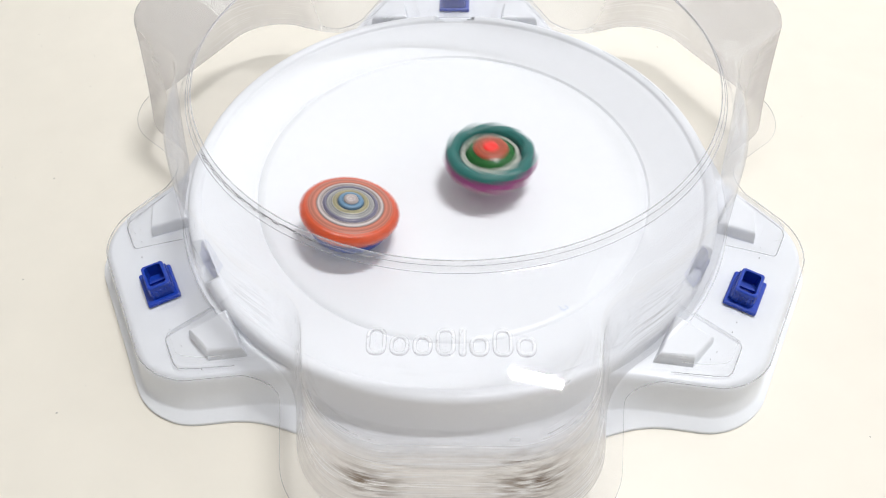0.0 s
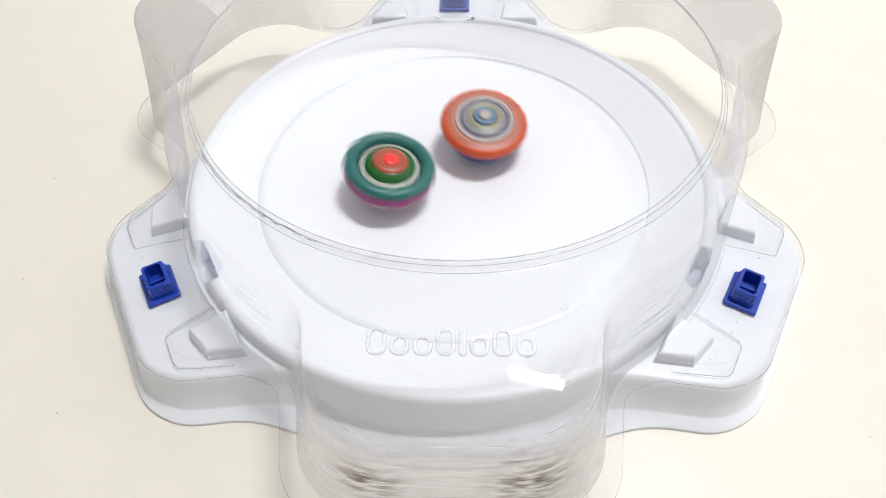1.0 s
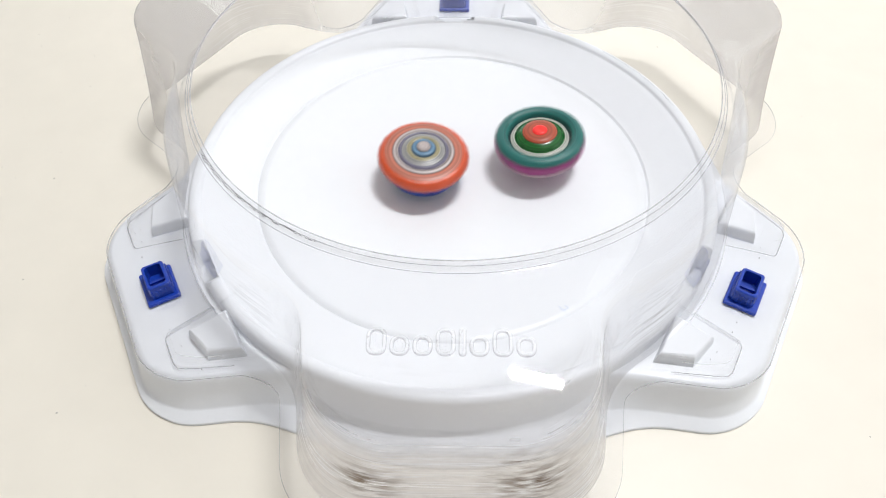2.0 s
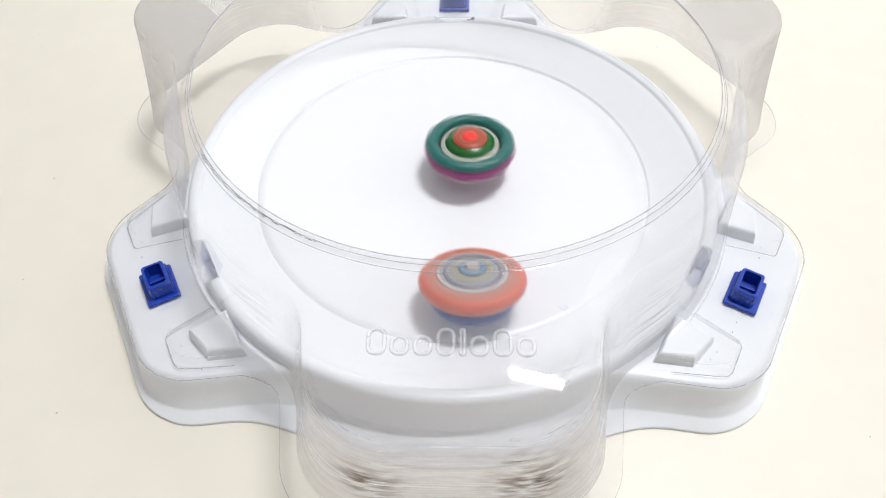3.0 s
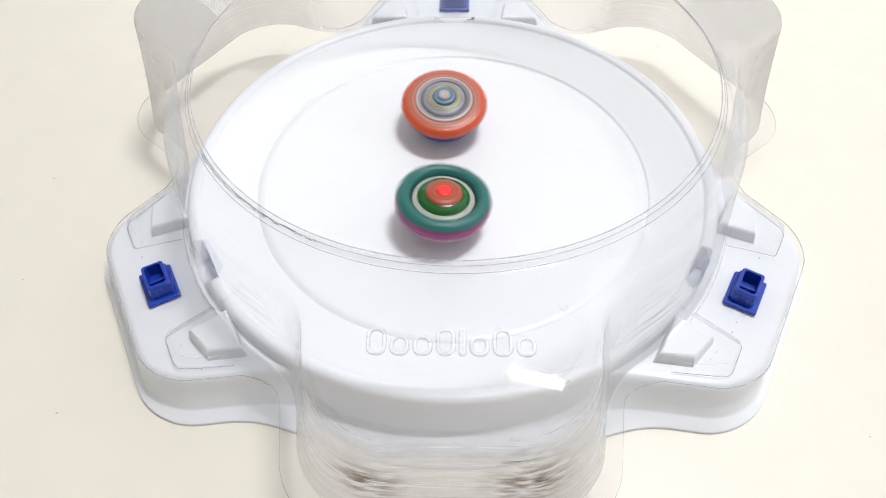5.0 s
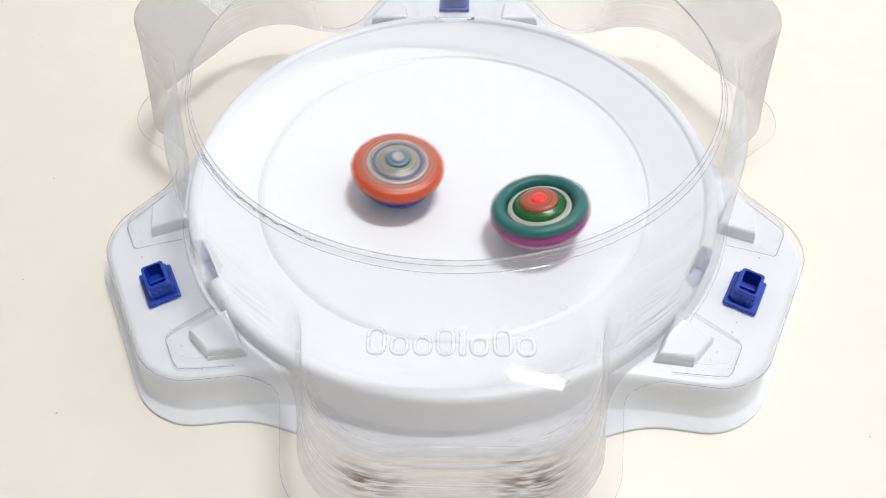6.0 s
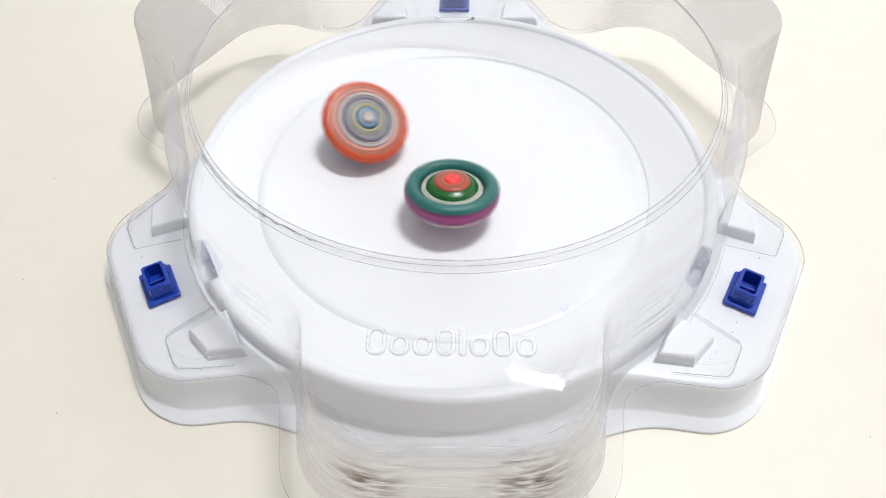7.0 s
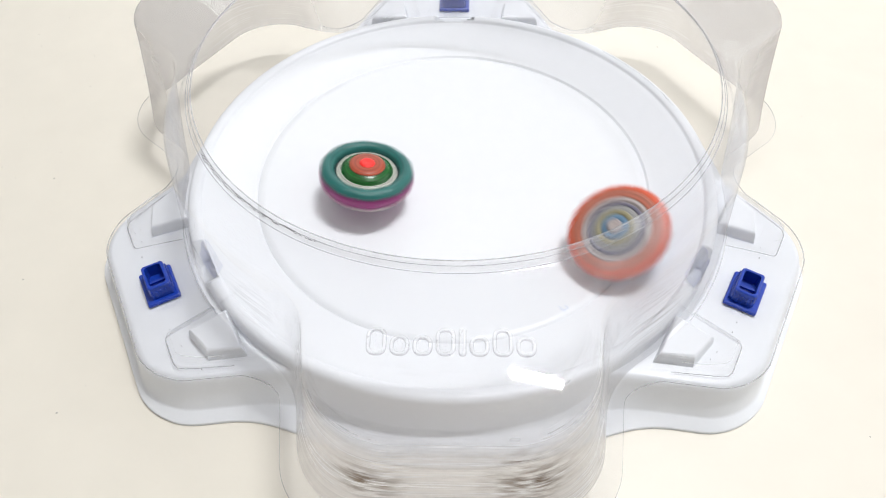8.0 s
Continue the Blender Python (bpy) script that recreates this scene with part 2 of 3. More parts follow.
def room():
    half, floor_z, t = 2.2, -0.74, 0.1
    high = CEILING - floor_z
    tagged(part("floor", box_mesh("floor", (2 * half, 2 * half, t), CARPET, 0, (0, 0, floor_z - t / 2))), "brown floor of the room", "floor", kind="structure")
    tagged(part("ceiling", box_mesh("ceiling", (2 * half, 2 * half, t), CHALK, 0, (0, 0, CEILING + t / 2))), "plain pale ceiling", "ceiling", kind="structure")
    # window openings added out of view, only to carry the fill light
    wide, sill, head = 2.4, 0.0, 1.5
    for i, (name, az, mid) in enumerate((("wall_east", 0, 0.3), ("wall_north", 90, 0.0), ("wall_west", 180, None), ("wall_south", 270, None))):
        turn = Matrix.Rotation(radians(az), 4, "Z")
        if mid is None:
            me = box_mesh(name, (t, 2 * half, high), PAINT, 0, (half + t / 2, 0, floor_z + high / 2))
        else:
            bm = bmesh.new()
            y0, y1 = mid - wide / 2, mid + wide / 2
            for a, b, c, d in ((-half, y0, floor_z, CEILING), (y1, half, floor_z, CEILING), (y0, y1, floor_z, sill), (y0, y1, head, CEILING)):
                m = Matrix.Translation((half + t / 2, (a + b) / 2, (c + d) / 2)) @ Matrix.Diagonal((t, b - a, d - c, 1))
                bmesh.ops.create_cube(bm, size=1.0, matrix=m)
            me = bpy.data.meshes.new(name)
            bm.to_mesh(me)
            bm.free()
            me.materials.append(PAINT)
        ob = tagged(part(name, me, at=turn), "plain white painted wall", "wall", kind="structure")
        if mid is not None:
            win = tagged(new("window_%d" % (i + 1)), "white window frame in a painted wall, unseen, added as an opening for fill light", "window", kind="structure")
            win.matrix_basis = turn @ pose(half + 0.05, mid, 0)
            for y in (-wide / 2 + 0.03, 0, wide / 2 - 0.03):
                part("window_frame", box_mesh("window_frame", (0.05, 0.06, head - sill), PAINT, 0.004, (0, y, (sill + head) / 2)), win)
            for z in (sill + 0.03, head - 0.03):
                part("window_frame", box_mesh("window_frame", (0.048, wide - 0.1, 0.06), PAINT, 0.004, (0, 0, z)), win)
    lampo = tagged(new("ceiling_lamp"), "flat oblong white ceiling lamp, switched on", "lamp")
    lampo.matrix_basis = pose(0.41, 0.222, CEILING)
    part("housing", box_mesh("housing", (0.46, 0.08, 0.05), WHITE, 0.004, (0, 0, -0.025)), lampo)
    part("diffuser", box_mesh("diffuser", (0.41, 0.03, 0.012), GLOW, 0.003, (0, 0, -0.056)), lampo)
    table = tagged(new("table"), "large table with a cream laminate top", "table")
    table.matrix_basis = pose(0.1, 0.25, 0)
    part("tabletop", box_mesh("tabletop", (1.8, 1.3, 0.03), TABLE, 0.003, (0, 0, -0.015)), table)
    leg = box_mesh("leg", (0.05, 0.05, 0.70), METAL, 0.004, (0, 0, -0.38))
    for x in (-0.82, 0.82):
        for y in (-0.57, 0.57):
            part("leg", leg, table, at=pose(x, y, 0.0))


room()

# ---------------------------------------------------------------- outlines of the stadium
LOBES = [math.radians(a) for a in (90, 210, 330)]
POCKETS = [math.radians(a) for a in (270, 30, 150)]
TURN = -1.38
LOBE_Z = 0.0204


def rounded(a, b, rho):
    a, b = a + rho, b + rho
    return np.hypot(np.maximum(a, 0), np.maximum(b, 0)) + np.minimum(np.maximum(a, b), 0) - rho


def union(a, b, k):
    h = np.clip(0.5 + 0.5 * (b - a) / k, 0, 1)
    return b * (1 - h) + a * h - k * h * (1 - h)


def local(x, y, az):
    return x * math.cos(az) + y * math.sin(az), -x * math.sin(az) + y * math.cos(az)


def lobe_field(x, y, circle, grow=0.0, widen=None):
    d = np.hypot(x, y) - circle
    for az in LOBES:
        u, v = local(x, y, az)
        side = (abs(v) - 0.0532) * 0.9226 + (u - 0.1554) * 0.3855 + 0.0008
        d = union(d, np.maximum(rounded(u - 0.1714 - grow, side - (grow if widen is None else widen), 0.0160 + 0.4 * grow), 0.06 - u), 0.012)
    return d


def pocket_field(x, y, circle, wide, outer, blend=0.014):
    d = np.hypot(x, y) - circle
    for az in POCKETS:
        u, v = local(x, y, az)
        side = (abs(v) - 0.0527 - wide) * 0.987 + (u - 0.124) * 0.16
        d = union(d, np.maximum(rounded(u - outer, side, 0.026), 0.06 - u), blend)
    return d


def flange_field(x, y):
    return union(pocket_field(x, y, 0.1380, 0.0180, 0.1832), lobe_field(x, y, 0.1300, 0.0004), 0.026) + 0.0026


def outline(field, n, *args):
    """Radius of the field's edge at n even angles."""
    a = np.arange(n) * 2 * np.pi / n
    lo, hi = np.full(n, 0.09), np.full(n, 0.26)
    for _ in range(40):
        mid = (lo + hi) / 2
        inside = field(mid * np.cos(a), mid * np.sin(a), *args) < 0
        lo, hi = np.where(inside, mid, lo), np.where(inside, hi, mid)
    return lo


def loop(r, z, n):
    a = np.arange(n) * 2 * np.pi / n
    r, z = np.broadcast_to(r, n), np.broadcast_to(z, n)
    return list(zip(r * np.cos(a), r * np.sin(a), z))


def bowl_height(r):
    if r < 0.1024:
        return 0.0095 + 0.0077 * (r / 0.1024) ** 2
    return 0.0172 + 0.0077 * ((r - 0.1024) / 0.0256) ** 1.15


def pad_height(x, y, lo, hi, end, high, soft):
    """Raised pads near both ends of every lobe."""
    z = np.zeros_like(x)
    for az in LOBES:
        u, v = local(x, y, az)
        v = abs(v)
        k = np.clip((u - 0.132) / 0.0246, -0.4, 1)
        d = np.minimum(np.minimum(v - (0.0229 + lo + 0.0048 * k), 0.0572 - hi - 0.0110 * k - v), end - u)
        s = np.clip(d / soft, 0, 1)
        z = np.maximum(z, np.where(u > 0.1, high * s * s * (3 - 2 * s), 0))
    return z


# ---------------------------------------------------------------- white base


def stadium_base():
    n = 540
    base = tagged(new("stadium_base"), "white moulded plastic spinning-top arena base with a shallow round dish", "toy arena")
    base.matrix_basis = pose(0, 0, 0, 0, 0, TURN)
    foot = outline(lobe_field, n, 0.1516, 0.0074, 0.0114)
    toe = outline(lobe_field, n, 0.1385, 0.0038, 0.0052)
    top = outline(lobe_field, n, 0.1290, 0.0)
    loops = [loop(foot, 0.0, n), loop(foot, 0.0012, n), loop(foot - 0.0006, 0.0018, n), loop(toe + 0.0012, 0.0026, n), loop(toe, 0.0038, n),
             loop(top + 0.0012, LOBE_Z - 0.0045, n), loop(top + 0.0002, LOBE_Z - 0.0016, n), loop(top - 0.0014, LOBE_Z - 0.0003, n),
             loop(top - 0.003, LOBE_Z, n), loop(np.minimum(top - 0.004, 0.1346), LOBE_Z - 0.0002, n)]
    v, f = rings(loops)
    part("skirt", mesh_of("skirt", v, f, WHITE), base, "white skirt with three rounded lobes and a foot flange")
    prof = [(0.0, bowl_height(0))] + [(r, bowl_height(r)) for r in np.linspace(0.006, 0.1012, 26)]
    g = bowl_height(0.1024)
    prof += [(0.1017, g - 0.0008), (0.1022, g - 0.0010), (0.1026, g + 0.0004), (0.1031, g + 0.0005)]
    prof += [(r, bowl_height(r) + 0.0003) for r in np.linspace(0.1042, 0.1262, 12)]
    prof += [(0.1272, 0.0247), (0.1278, 0.0248), (0.1282, 0.0257), (0.1287, 0.0263), (0.1296, 0.0267), (0.1312, 0.0269), (0.1326, 0.0267),
             (0.1336, 0.0261), (0.1343, 0.0249), (0.1347, 0.0230), (0.1354, 0.0180), (0.1370, 0.0070), (0.1378, 0.0042), (0.1392, 0.0028), (0.1410, 0.0022)]
    m = 720
    loops = []
    for r, z in prof:
        lp = []
        for k in range(m):
            a = 2 * math.pi * k / m
            side = min(abs(r * math.sin(a - az)) if math.cos(a - az) > 0 else 1.0 for az in LOBES)
            sunk = 0.1284 < r < 0.1400 and z > 0.0130 and side < 0.0125 - 6.0 * max(abs(r - 0.1318) - 0.0020, 0)
            lp.append((r * math.cos(a), r * math.sin(a), 0.0128 if sunk else z))
        loops.append(lp)
    part("dish", mesh_of("dish", *rings(loops), WHITE), base, "smooth white dish with two fine rings and three rim notches")
    for az in LOBES:
        for s in (-1, 1):
            pts = [(0.1300, s * 0.0290), (0.1494, s * 0.0316), (0.1456, s * 0.0478), (0.1300, s * 0.0538)]
            if s < 0:
                pts = pts[::-1]
            m = slab("raised_block", [np.array(p) for p in pts], LOBE_Z - 0.0008, LOBE_Z + 0.0060, WHITE, 0.0016, 0.0014)
            part("raised_block", m, base, at=Matrix.Rotation(az, 4, "Z"))
    return base


def peg():
    """Blue socket peg, radial along x."""
    ob = tagged(new("socket_peg"), "blue ribbed plastic socket peg standing on a white lobe", "peg", "pegs on the lobes")
    part("base_plate", box_mesh("base_plate", (0.0146, 0.0198, 0.0022), BLUE, 0.0009, (0, 0, 0.0011)), ob)
    w, d, hgt, t = 0.0142, 0.0098, 0.0094, 0.0013

    def rect(x, y, z):
        r = 0.0009
        return [(x - r, -y, z), (x, -y + r, z), (x, y - r, z), (x - r, y, z), (-x + r, y, z), (-x, y - r, z), (-x, -y + r, z), (-x + r, -y, z)]
    x, y = d / 2, w / 2
    v, f = rings([rect(x + 0.0004, y + 0.0004, 0.0018), rect(x, y, hgt - 0.0004), rect(x - 0.0004, y - 0.0004, hgt),
                  rect(x - t, y - t, hgt), rect(x - t - 0.0003, y - t - 0.0003, 0.003)], False, True)
    socket = part("socket", mesh_of("socket", v, f, BLUE, False), ob, "hollow square socket", at=pose(-0.0004, 0, 0))
    part("cross_bar", box_mesh("cross_bar", (d - 2 * t, 0.0014, 0.0014), BLUE, 0.0003, (0, 0, 0.0048)), socket)
    rib = box_mesh("rib", (0.0009, 0.0008, 0.0052), BLUE, 0.0002, (0, 0, 0.0045))
    for k in range(7):
        part("rib", rib, socket, at=pose(-x - 0.0002, -0.006 + 0.002 * k, 0))
    for side in (-1, 1):
        for k in range(5):
            part("rib", rib, socket, at=pose(-0.004 + 0.002 * k, side * (y + 0.0002), 0, 0, 0, 90))
    return ob


BASE = stadium_base()
first = peg()
for i, az in enumerate(LOBES):
    place = Matrix.Rotation(radians(TURN) + az, 4, "Z") @ pose(0.1535, 0, LOBE_Z + 0.0002)
    if i == 0:
        first.matrix_basis = place
    else:
        copy_thing(first, place)

# ---------------------------------------------------------------- clear cover


def stadium_cover():
    n = 720
    cover = tagged(new("arena_cover"), "scratched clear plastic cover with three pockets and an open round top", "toy cover")
    cover.matrix_basis = pose(0.0009, 0, 0, 0, 0, TURN)
    hi = outline(pocket_field, n, 0.1300, 0.0, 0.1750)
    lo = outline(pocket_field, n, 0.1372, 0.0110, 0.1765)
    edge_p = outline(pocket_field, n, 0.1380, 0.0180, 0.1832)
    edge_l = outline(lobe_field, n, 0.1300, 0.0004)
    edge = np.maximum(outline(flange_field, n), np.maximum(edge_p, edge_l))
    z0 = LOBE_Z + 0.0008
    loops = [loop(0.1138, 0.0922, n), loop(0.1138, 0.0929, n), loop(0.1141, 0.0932, n), loop(0.1148, 0.0928, n), loop(0.1154, 0.0918, n),
             loop(0.1160, 0.0904, n), loop(0.1165, 0.0899, n), loop(0.1174, 0.0896, n)]
    inner = 0.1174
    for w in (0.02, 0.06, 0.15, 0.3, 0.45, 0.6, 0.75, 0.88, 1.0):
        loops.append(loop(inner + (hi - 0.0075 - inner) * w, 0.0896 - 0.0064 * w, n))
    for q in (18, 36, 54, 72, 90):
        a = math.radians(q)
        loops.append(loop(hi - 0.0075 + 0.0075 * math.sin(a), 0.0832 - 0.0075 * (1 - math.cos(a)), n))
    for w in np.linspace(0.15, 1, 8):
        loops.append(loop(hi + (lo - hi) * w, 0.0757 + (z0 + 0.0022 - 0.0757) * w, n))
    loops.append(loop(lo + 0.0004, z0 + 0.0008, n))
    ang = np.arange(n) * 2 * np.pi / n
    foot = lo + 0.0016
    for w in np.linspace(0, 1, 26):
        r = foot + (edge - foot) * w
        loops.append(loop(r, z0 + pad_height(r * np.cos(ang), r * np.sin(ang), 0.0, 0.0, 0.1595, 0.0066, 0.0026), n))
    loops.append(loop(edge + 0.0003, z0 - 0.0008, n))
    v, f = rings(loops)
    skin = mesh_of("shell", v, f, CLEAR)
    skin.materials.append(CLEAN)
    skin.materials.append(RIMMED)
    first_flat = n * (len(loops) - 28)
    skin.polygons.foreach_set("material_index", [2 if k < 6 * n else int(k >= first_flat) for k in range(len(f))])
    shell = part("shell", skin, cover, "clear vacuum-formed plastic sheet, rubbed and scratched")
    # grey tubes on the sheet's cut and folded edges, darkening where one looks along it

    def edging(name, radius, z, thick, mat=EDGE_SHADE):
        rr, zz = np.broadcast_to(radius, n), np.broadcast_to(z, n)
        lp = [loop(rr + thick * math.cos(q), zz + thick * math.sin(q), n) for q in np.linspace(0, 2 * math.pi, 7)]
        part(name, mesh_of(name, *rings(lp), mat), cover, "grey line put along a cut edge or fold of the clear sheet to darken it")
    near_lobe = edge_l > edge_p - 0.004
    edging("flange_edge", edge + 0.0002, z0 - 0.0002, np.where(near_lobe, 0.00026, 0.00014))
    # pale tube where the wall meets the flange: the bend's highlight, painted
    for az in LOBES:
        w = np.linspace(az - 0.235, az + 0.235, 60)
        r = np.interp(w % (2 * math.pi), ang, foot, period=2 * math.pi)
        tube = [[((p + 0.00028 * math.cos(q)) * math.cos(e), (p + 0.00028 * math.cos(q)) * math.sin(e), z0 + 0.0004 + 0.00028 * math.sin(q))
                 for q in np.linspace(0, 5.3, 6)] for e, p in zip(w, r)]
        part("foot_fold_glint", mesh_of("foot_fold_glint", *rings(tube), GLINT), shell)
    # grey tube round each pad's foot, its crease darkened by colour
    for az in LOBES:
        for sgn in (-1, 1):
            pts = []
            for u, v, q in ((0.1375, 0.0226, 0.0), (0.1520, 0.0262, 0.004), (0.1595, 0.0276, 0.003), (0.1595, 0.0455, 0.004), (0.1375, 0.0555, 0.0)):
                pts.append((u, v * sgn))
            lp = []
            for e in range(len(pts) - 1):
                for w in np.linspace(0, 1, 8, endpoint=e == len(pts) - 2):
                    lp.append(np.array(pts[e]) * (1 - w) + np.array(pts[e + 1]) * w)
            for _ in range(2):
                lp = [lp[0]] + [(lp[i - 1] + lp[i] * 2 + lp[i + 1]) / 4 for i in range(1, len(lp) - 1)] + [lp[-1]]
            tube = [[(p[0] + 0.00022 * math.cos(q), p[1], z0 + 0.0004 + 0.00022 * math.sin(q)) for q in np.linspace(0, 5.3, 6)] for p in lp]
            part("pad_fold_shade", mesh_of("pad_fold_shade", *rings(tube), EDGE_SHADE), shell, at=Matrix.Rotation(az, 4, "Z"))
    # pale tube along each pad's top edge, standing in for its highlight
    for az in LOBES:
        for sgn in (-1, 1):
            ridge = [(0.1400, 0.0525), (0.1480, 0.0490), (0.1550, 0.0440), (0.1566, 0.0415), (0.1566, 0.0320), (0.1556, 0.0305)]
            lp = []
            for (a, b), (c, d) in zip(ridge, ridge[1:]):
                lp += [(a + (c - a) * w, sgn * (b + (d - b) * w)) for w in np.linspace(0, 1, 5)[:-1]]
            tube = [[(a, b + 0.00022 * math.cos(q), z0 + 0.0064 + 0.00022 * math.sin(q)) for q in np.linspace(0, 5.3, 6)] for a, b in lp]
            part("pad_ridge_glint", mesh_of("pad_ridge_glint", *rings(tube), GLINT), shell, at=Matrix.Rotation(az, 4, "Z"))
    edging("rim_edge", 0.1140, 0.0931, 0.00022)
    edging("rim_step_shade", 0.1154, 0.0919, 0.00014)
    edging("rim_fold_shade", 0.1170, 0.0898, 0.00016)
    # raised word mark over the front pocket, as plain hollow bars
    x = -0.0272
    for wdt, tall in ((0.0064, 1.0), (0.0062, 0.72), (0.0062, 0.72), (0.0062, 1.0), (0.0023, 1.0), (0.0062, 0.72), (0.0064, 1.0), (0.0062, 0.72)):
        length, w = 0.0094 * tall, 0.0015
        mid = Vector((x + wdt / 2, -0.1462 + length / 2, 0))
        loops = []
        for out, z in ((-0.0001, 0.0), (0.0002, 0.0007), (w - 0.0005, 0.0007), (w - 0.0002, 0.0)):
            a, b = max(wdt / 2 - out, 0.0001), max(length / 2 - out, 0.0001)
            c = min(a, b) * 0.85
            lp = []
            for sx, sy, q in ((1, 1, 0), (-1, 1, 90), (-1, -1, 180), (1, -1, 270)):
                for e in range(0, 91, 15):
                    g = radians(q + e)
                    px, py = mid.x + sx * (a - c) + c * math.cos(g), mid.y + sy * (b - c) + c * math.sin(g)
                    lp.append((px, py, z + 0.0863 + (py + 0.1430) * 0.128))
            loops.append(lp)
        v, f = rings(loops)
        me = mesh_of("raised_bar", v, f, GLINT)
        me.materials.append(EDGE_SHADE)
        # tops paler, slopes greyer: highlight and shade of the relief set by material
        for k, poly in enumerate(me.polygons):
            poly.material_index = 0 if len(lp) <= k < 2 * len(lp) else 1
        part("raised_bar", me, shell)
        x += wdt + 0.00112
    return cover


COVER = stadium_cover()

# ---------------------------------------------------------------- spinning tops


def green_top():
    ob = tagged(new("spinning_top"), "spinning top with teal rim, green dome, red knob and purple underside", "spinning top", "spinning tops")
    ring = [(0.016443, 0.0181), (0.016726, 0.0205), (0.017671, 0.0221), (0.019373, 0.0228), (0.021168, 0.0226), (0.022774, 0.0217), (0.023625, 0.0205), (0.02353, 0.0197), (0.022302, 0.0191)]
    part("rim", spun("rim", ring, TEAL, 96, 10, 0.08), ob, "teal rim")
    part("groove", spun("groove", [(0.01323, 0.0191), (0.017199, 0.0187)], DARK), ob, "dark groove")
    part("inner_ring", spun("inner_ring", [(0.012096, 0.0195), (0.012663, 0.0203), (0.013797, 0.0205), (0.014931, 0.0201), (0.015403, 0.0191)], PALE, 96, 10, 0.02), ob, "pale grey ring")
    part("dome", spun("dome", [(0.013419, 0.01935), (0.01323, 0.02046), (0.012663, 0.0207), (0.012568, 0.02101), (0.012096, 0.02126), (0.012001, 0.02156), (0.011434, 0.02187), (0.010395, 0.02267), (0.009072, 0.02329), (0.00756, 0.02366)], GREEN, 96, 10, 0.02), ob, "glossy green dome")
    cap = part("cap", spun("cap", [(0.0091665, 0.02304), (0.008883, 0.02378), (0.00756, 0.02434), (0.00567, 0.02464), (0.003969, 0.02452)], ORANGE, 96, 10, 0.04), ob, "orange-red cap")
    part("knob", spun("knob", [(0.0041, 0.02427), (0.003591, 0.02495), (0.002646, 0.0252), (0.001512, 0.02514), (0, 0.02495)], RED), cap, "bright red knob")
    part("skirt", spun("skirt", [(0.0225, 0.0195), (0.02353, 0.0188), (0.0237, 0.0165), (0.0233, 0.0142), (0.0225, 0.0125), (0.0212, 0.0113), (0.0170, 0.0085), (0.0095, 0.0059)], PURPLE, 96, 10, 0.11), ob, "purple underside")
    part("weight_ring", spun("weight_ring", [(0.0219, 0.0123), (0.0221, 0.0116), (0.0212, 0.0105), (0.0196, 0.0099)], PALE, 96, 10, 0.03), ob, "pale lower ring")
    driver = part("driver", spun("driver", [(0.010395, 0.00694), (0.009828, 0.00459), (0.006048, 0.0026), (0.003213, 0.00136)], PURPLE), ob)
    part("tip", spun("tip", [(0.003213, 0.00182), (0.002835, 0.00056), (0.001323, 0), (0, 0)], BLACK), driver, "black tip")
    return ob


def red_top():
    ob = tagged(new("spinning_top"), "spinning top with orange-red rim, grey-blue centre and blue underside", "spinning top", "spinning tops")
    part("rim", spun("rim", [(0.019237, 0.0209), (0.020832, 0.0211), (0.022522, 0.0203), (0.023648, 0.0191), (0.024023, 0.0177), (0.02346, 0.0161), (0.02224, 0.0141), (0.020269, 0.0125), (0.01783, 0.0115)], VERMILION, 160, 20, 0.06), ob, "orange-red rim")
    part("face", spun("face", [(0.01539, 0.0213), (0.017079, 0.0217), (0.019143, 0.0215), (0.021208, 0.0207)], SALMON, 96, 10, 0.03), ob, "worn salmon face")
    part("metal_ring", spun("metal_ring", [(0.012762, 0.0213), (0.013325, 0.0219), (0.015014, 0.0222), (0.01614, 0.0216)], LILAC, 96, 10, 0.02), ob, "lilac-grey ring")
    part("inner_ring", spun("inner_ring", [(0.011073, 0.0213), (0.011636, 0.0226), (0.012575, 0.0227), (0.013325, 0.0217)], SLATE, 96, 10, 0.03), ob, "slate-blue ring")
    part("plate", spun("plate", [(0.0056304, 0.0234), (0.0073195, 0.0235), (0.009384, 0.0231), (0.011448, 0.0223)], GREY, 96, 10, 0.02), ob, "grey plate")
    part("yellow_ring", spun("yellow_ring", [(0.0063811, 0.0234), (0.0073195, 0.024), (0.0086333, 0.0234)], STRAW), ob, "straw-yellow ring")
    chip = part("chip", spun("chip", [(0.0063811, 0.0233), (0.0060058, 0.0243), (0.0048797, 0.0247), (0.0033782, 0.0245)], SKY, 96, 10, 0.03), ob, "pale blue chip")
    part("button", spun("button", [(0.0035659, 0.0243), (0.0033782, 0.0253), (0.0024398, 0.0256), (0.0011261, 0.0253), (0, 0.0253)], LILAC), chip, "pale button")
    part("disc", spun("disc", [(0.01783, 0.0123), (0.019143, 0.0105), (0.019237, 0.0083), (0.018205, 0.0063), (0.015953, 0.0051), (0.0084456, 0.0045)], COBALT, 96, 10, 0.03), ob, "cobalt underside")
    driver = part("driver", spun("driver", [(0.010322, 0.00682), (0.0095717, 0.00434), (0.0060058, 0.0026), (0.0031906, 0.00136)], COBALT), ob)
    part("tip", spun("tip", [(0.0031906, 0.00182), (0.0028152, 0.00056), (0.0013138, 0), (0, 0)], BLACK), driver, "black tip")
    return ob


GREEN_TOP, RED_TOP = green_top(), red_top()

# ---------------------------------------------------------------- small marks


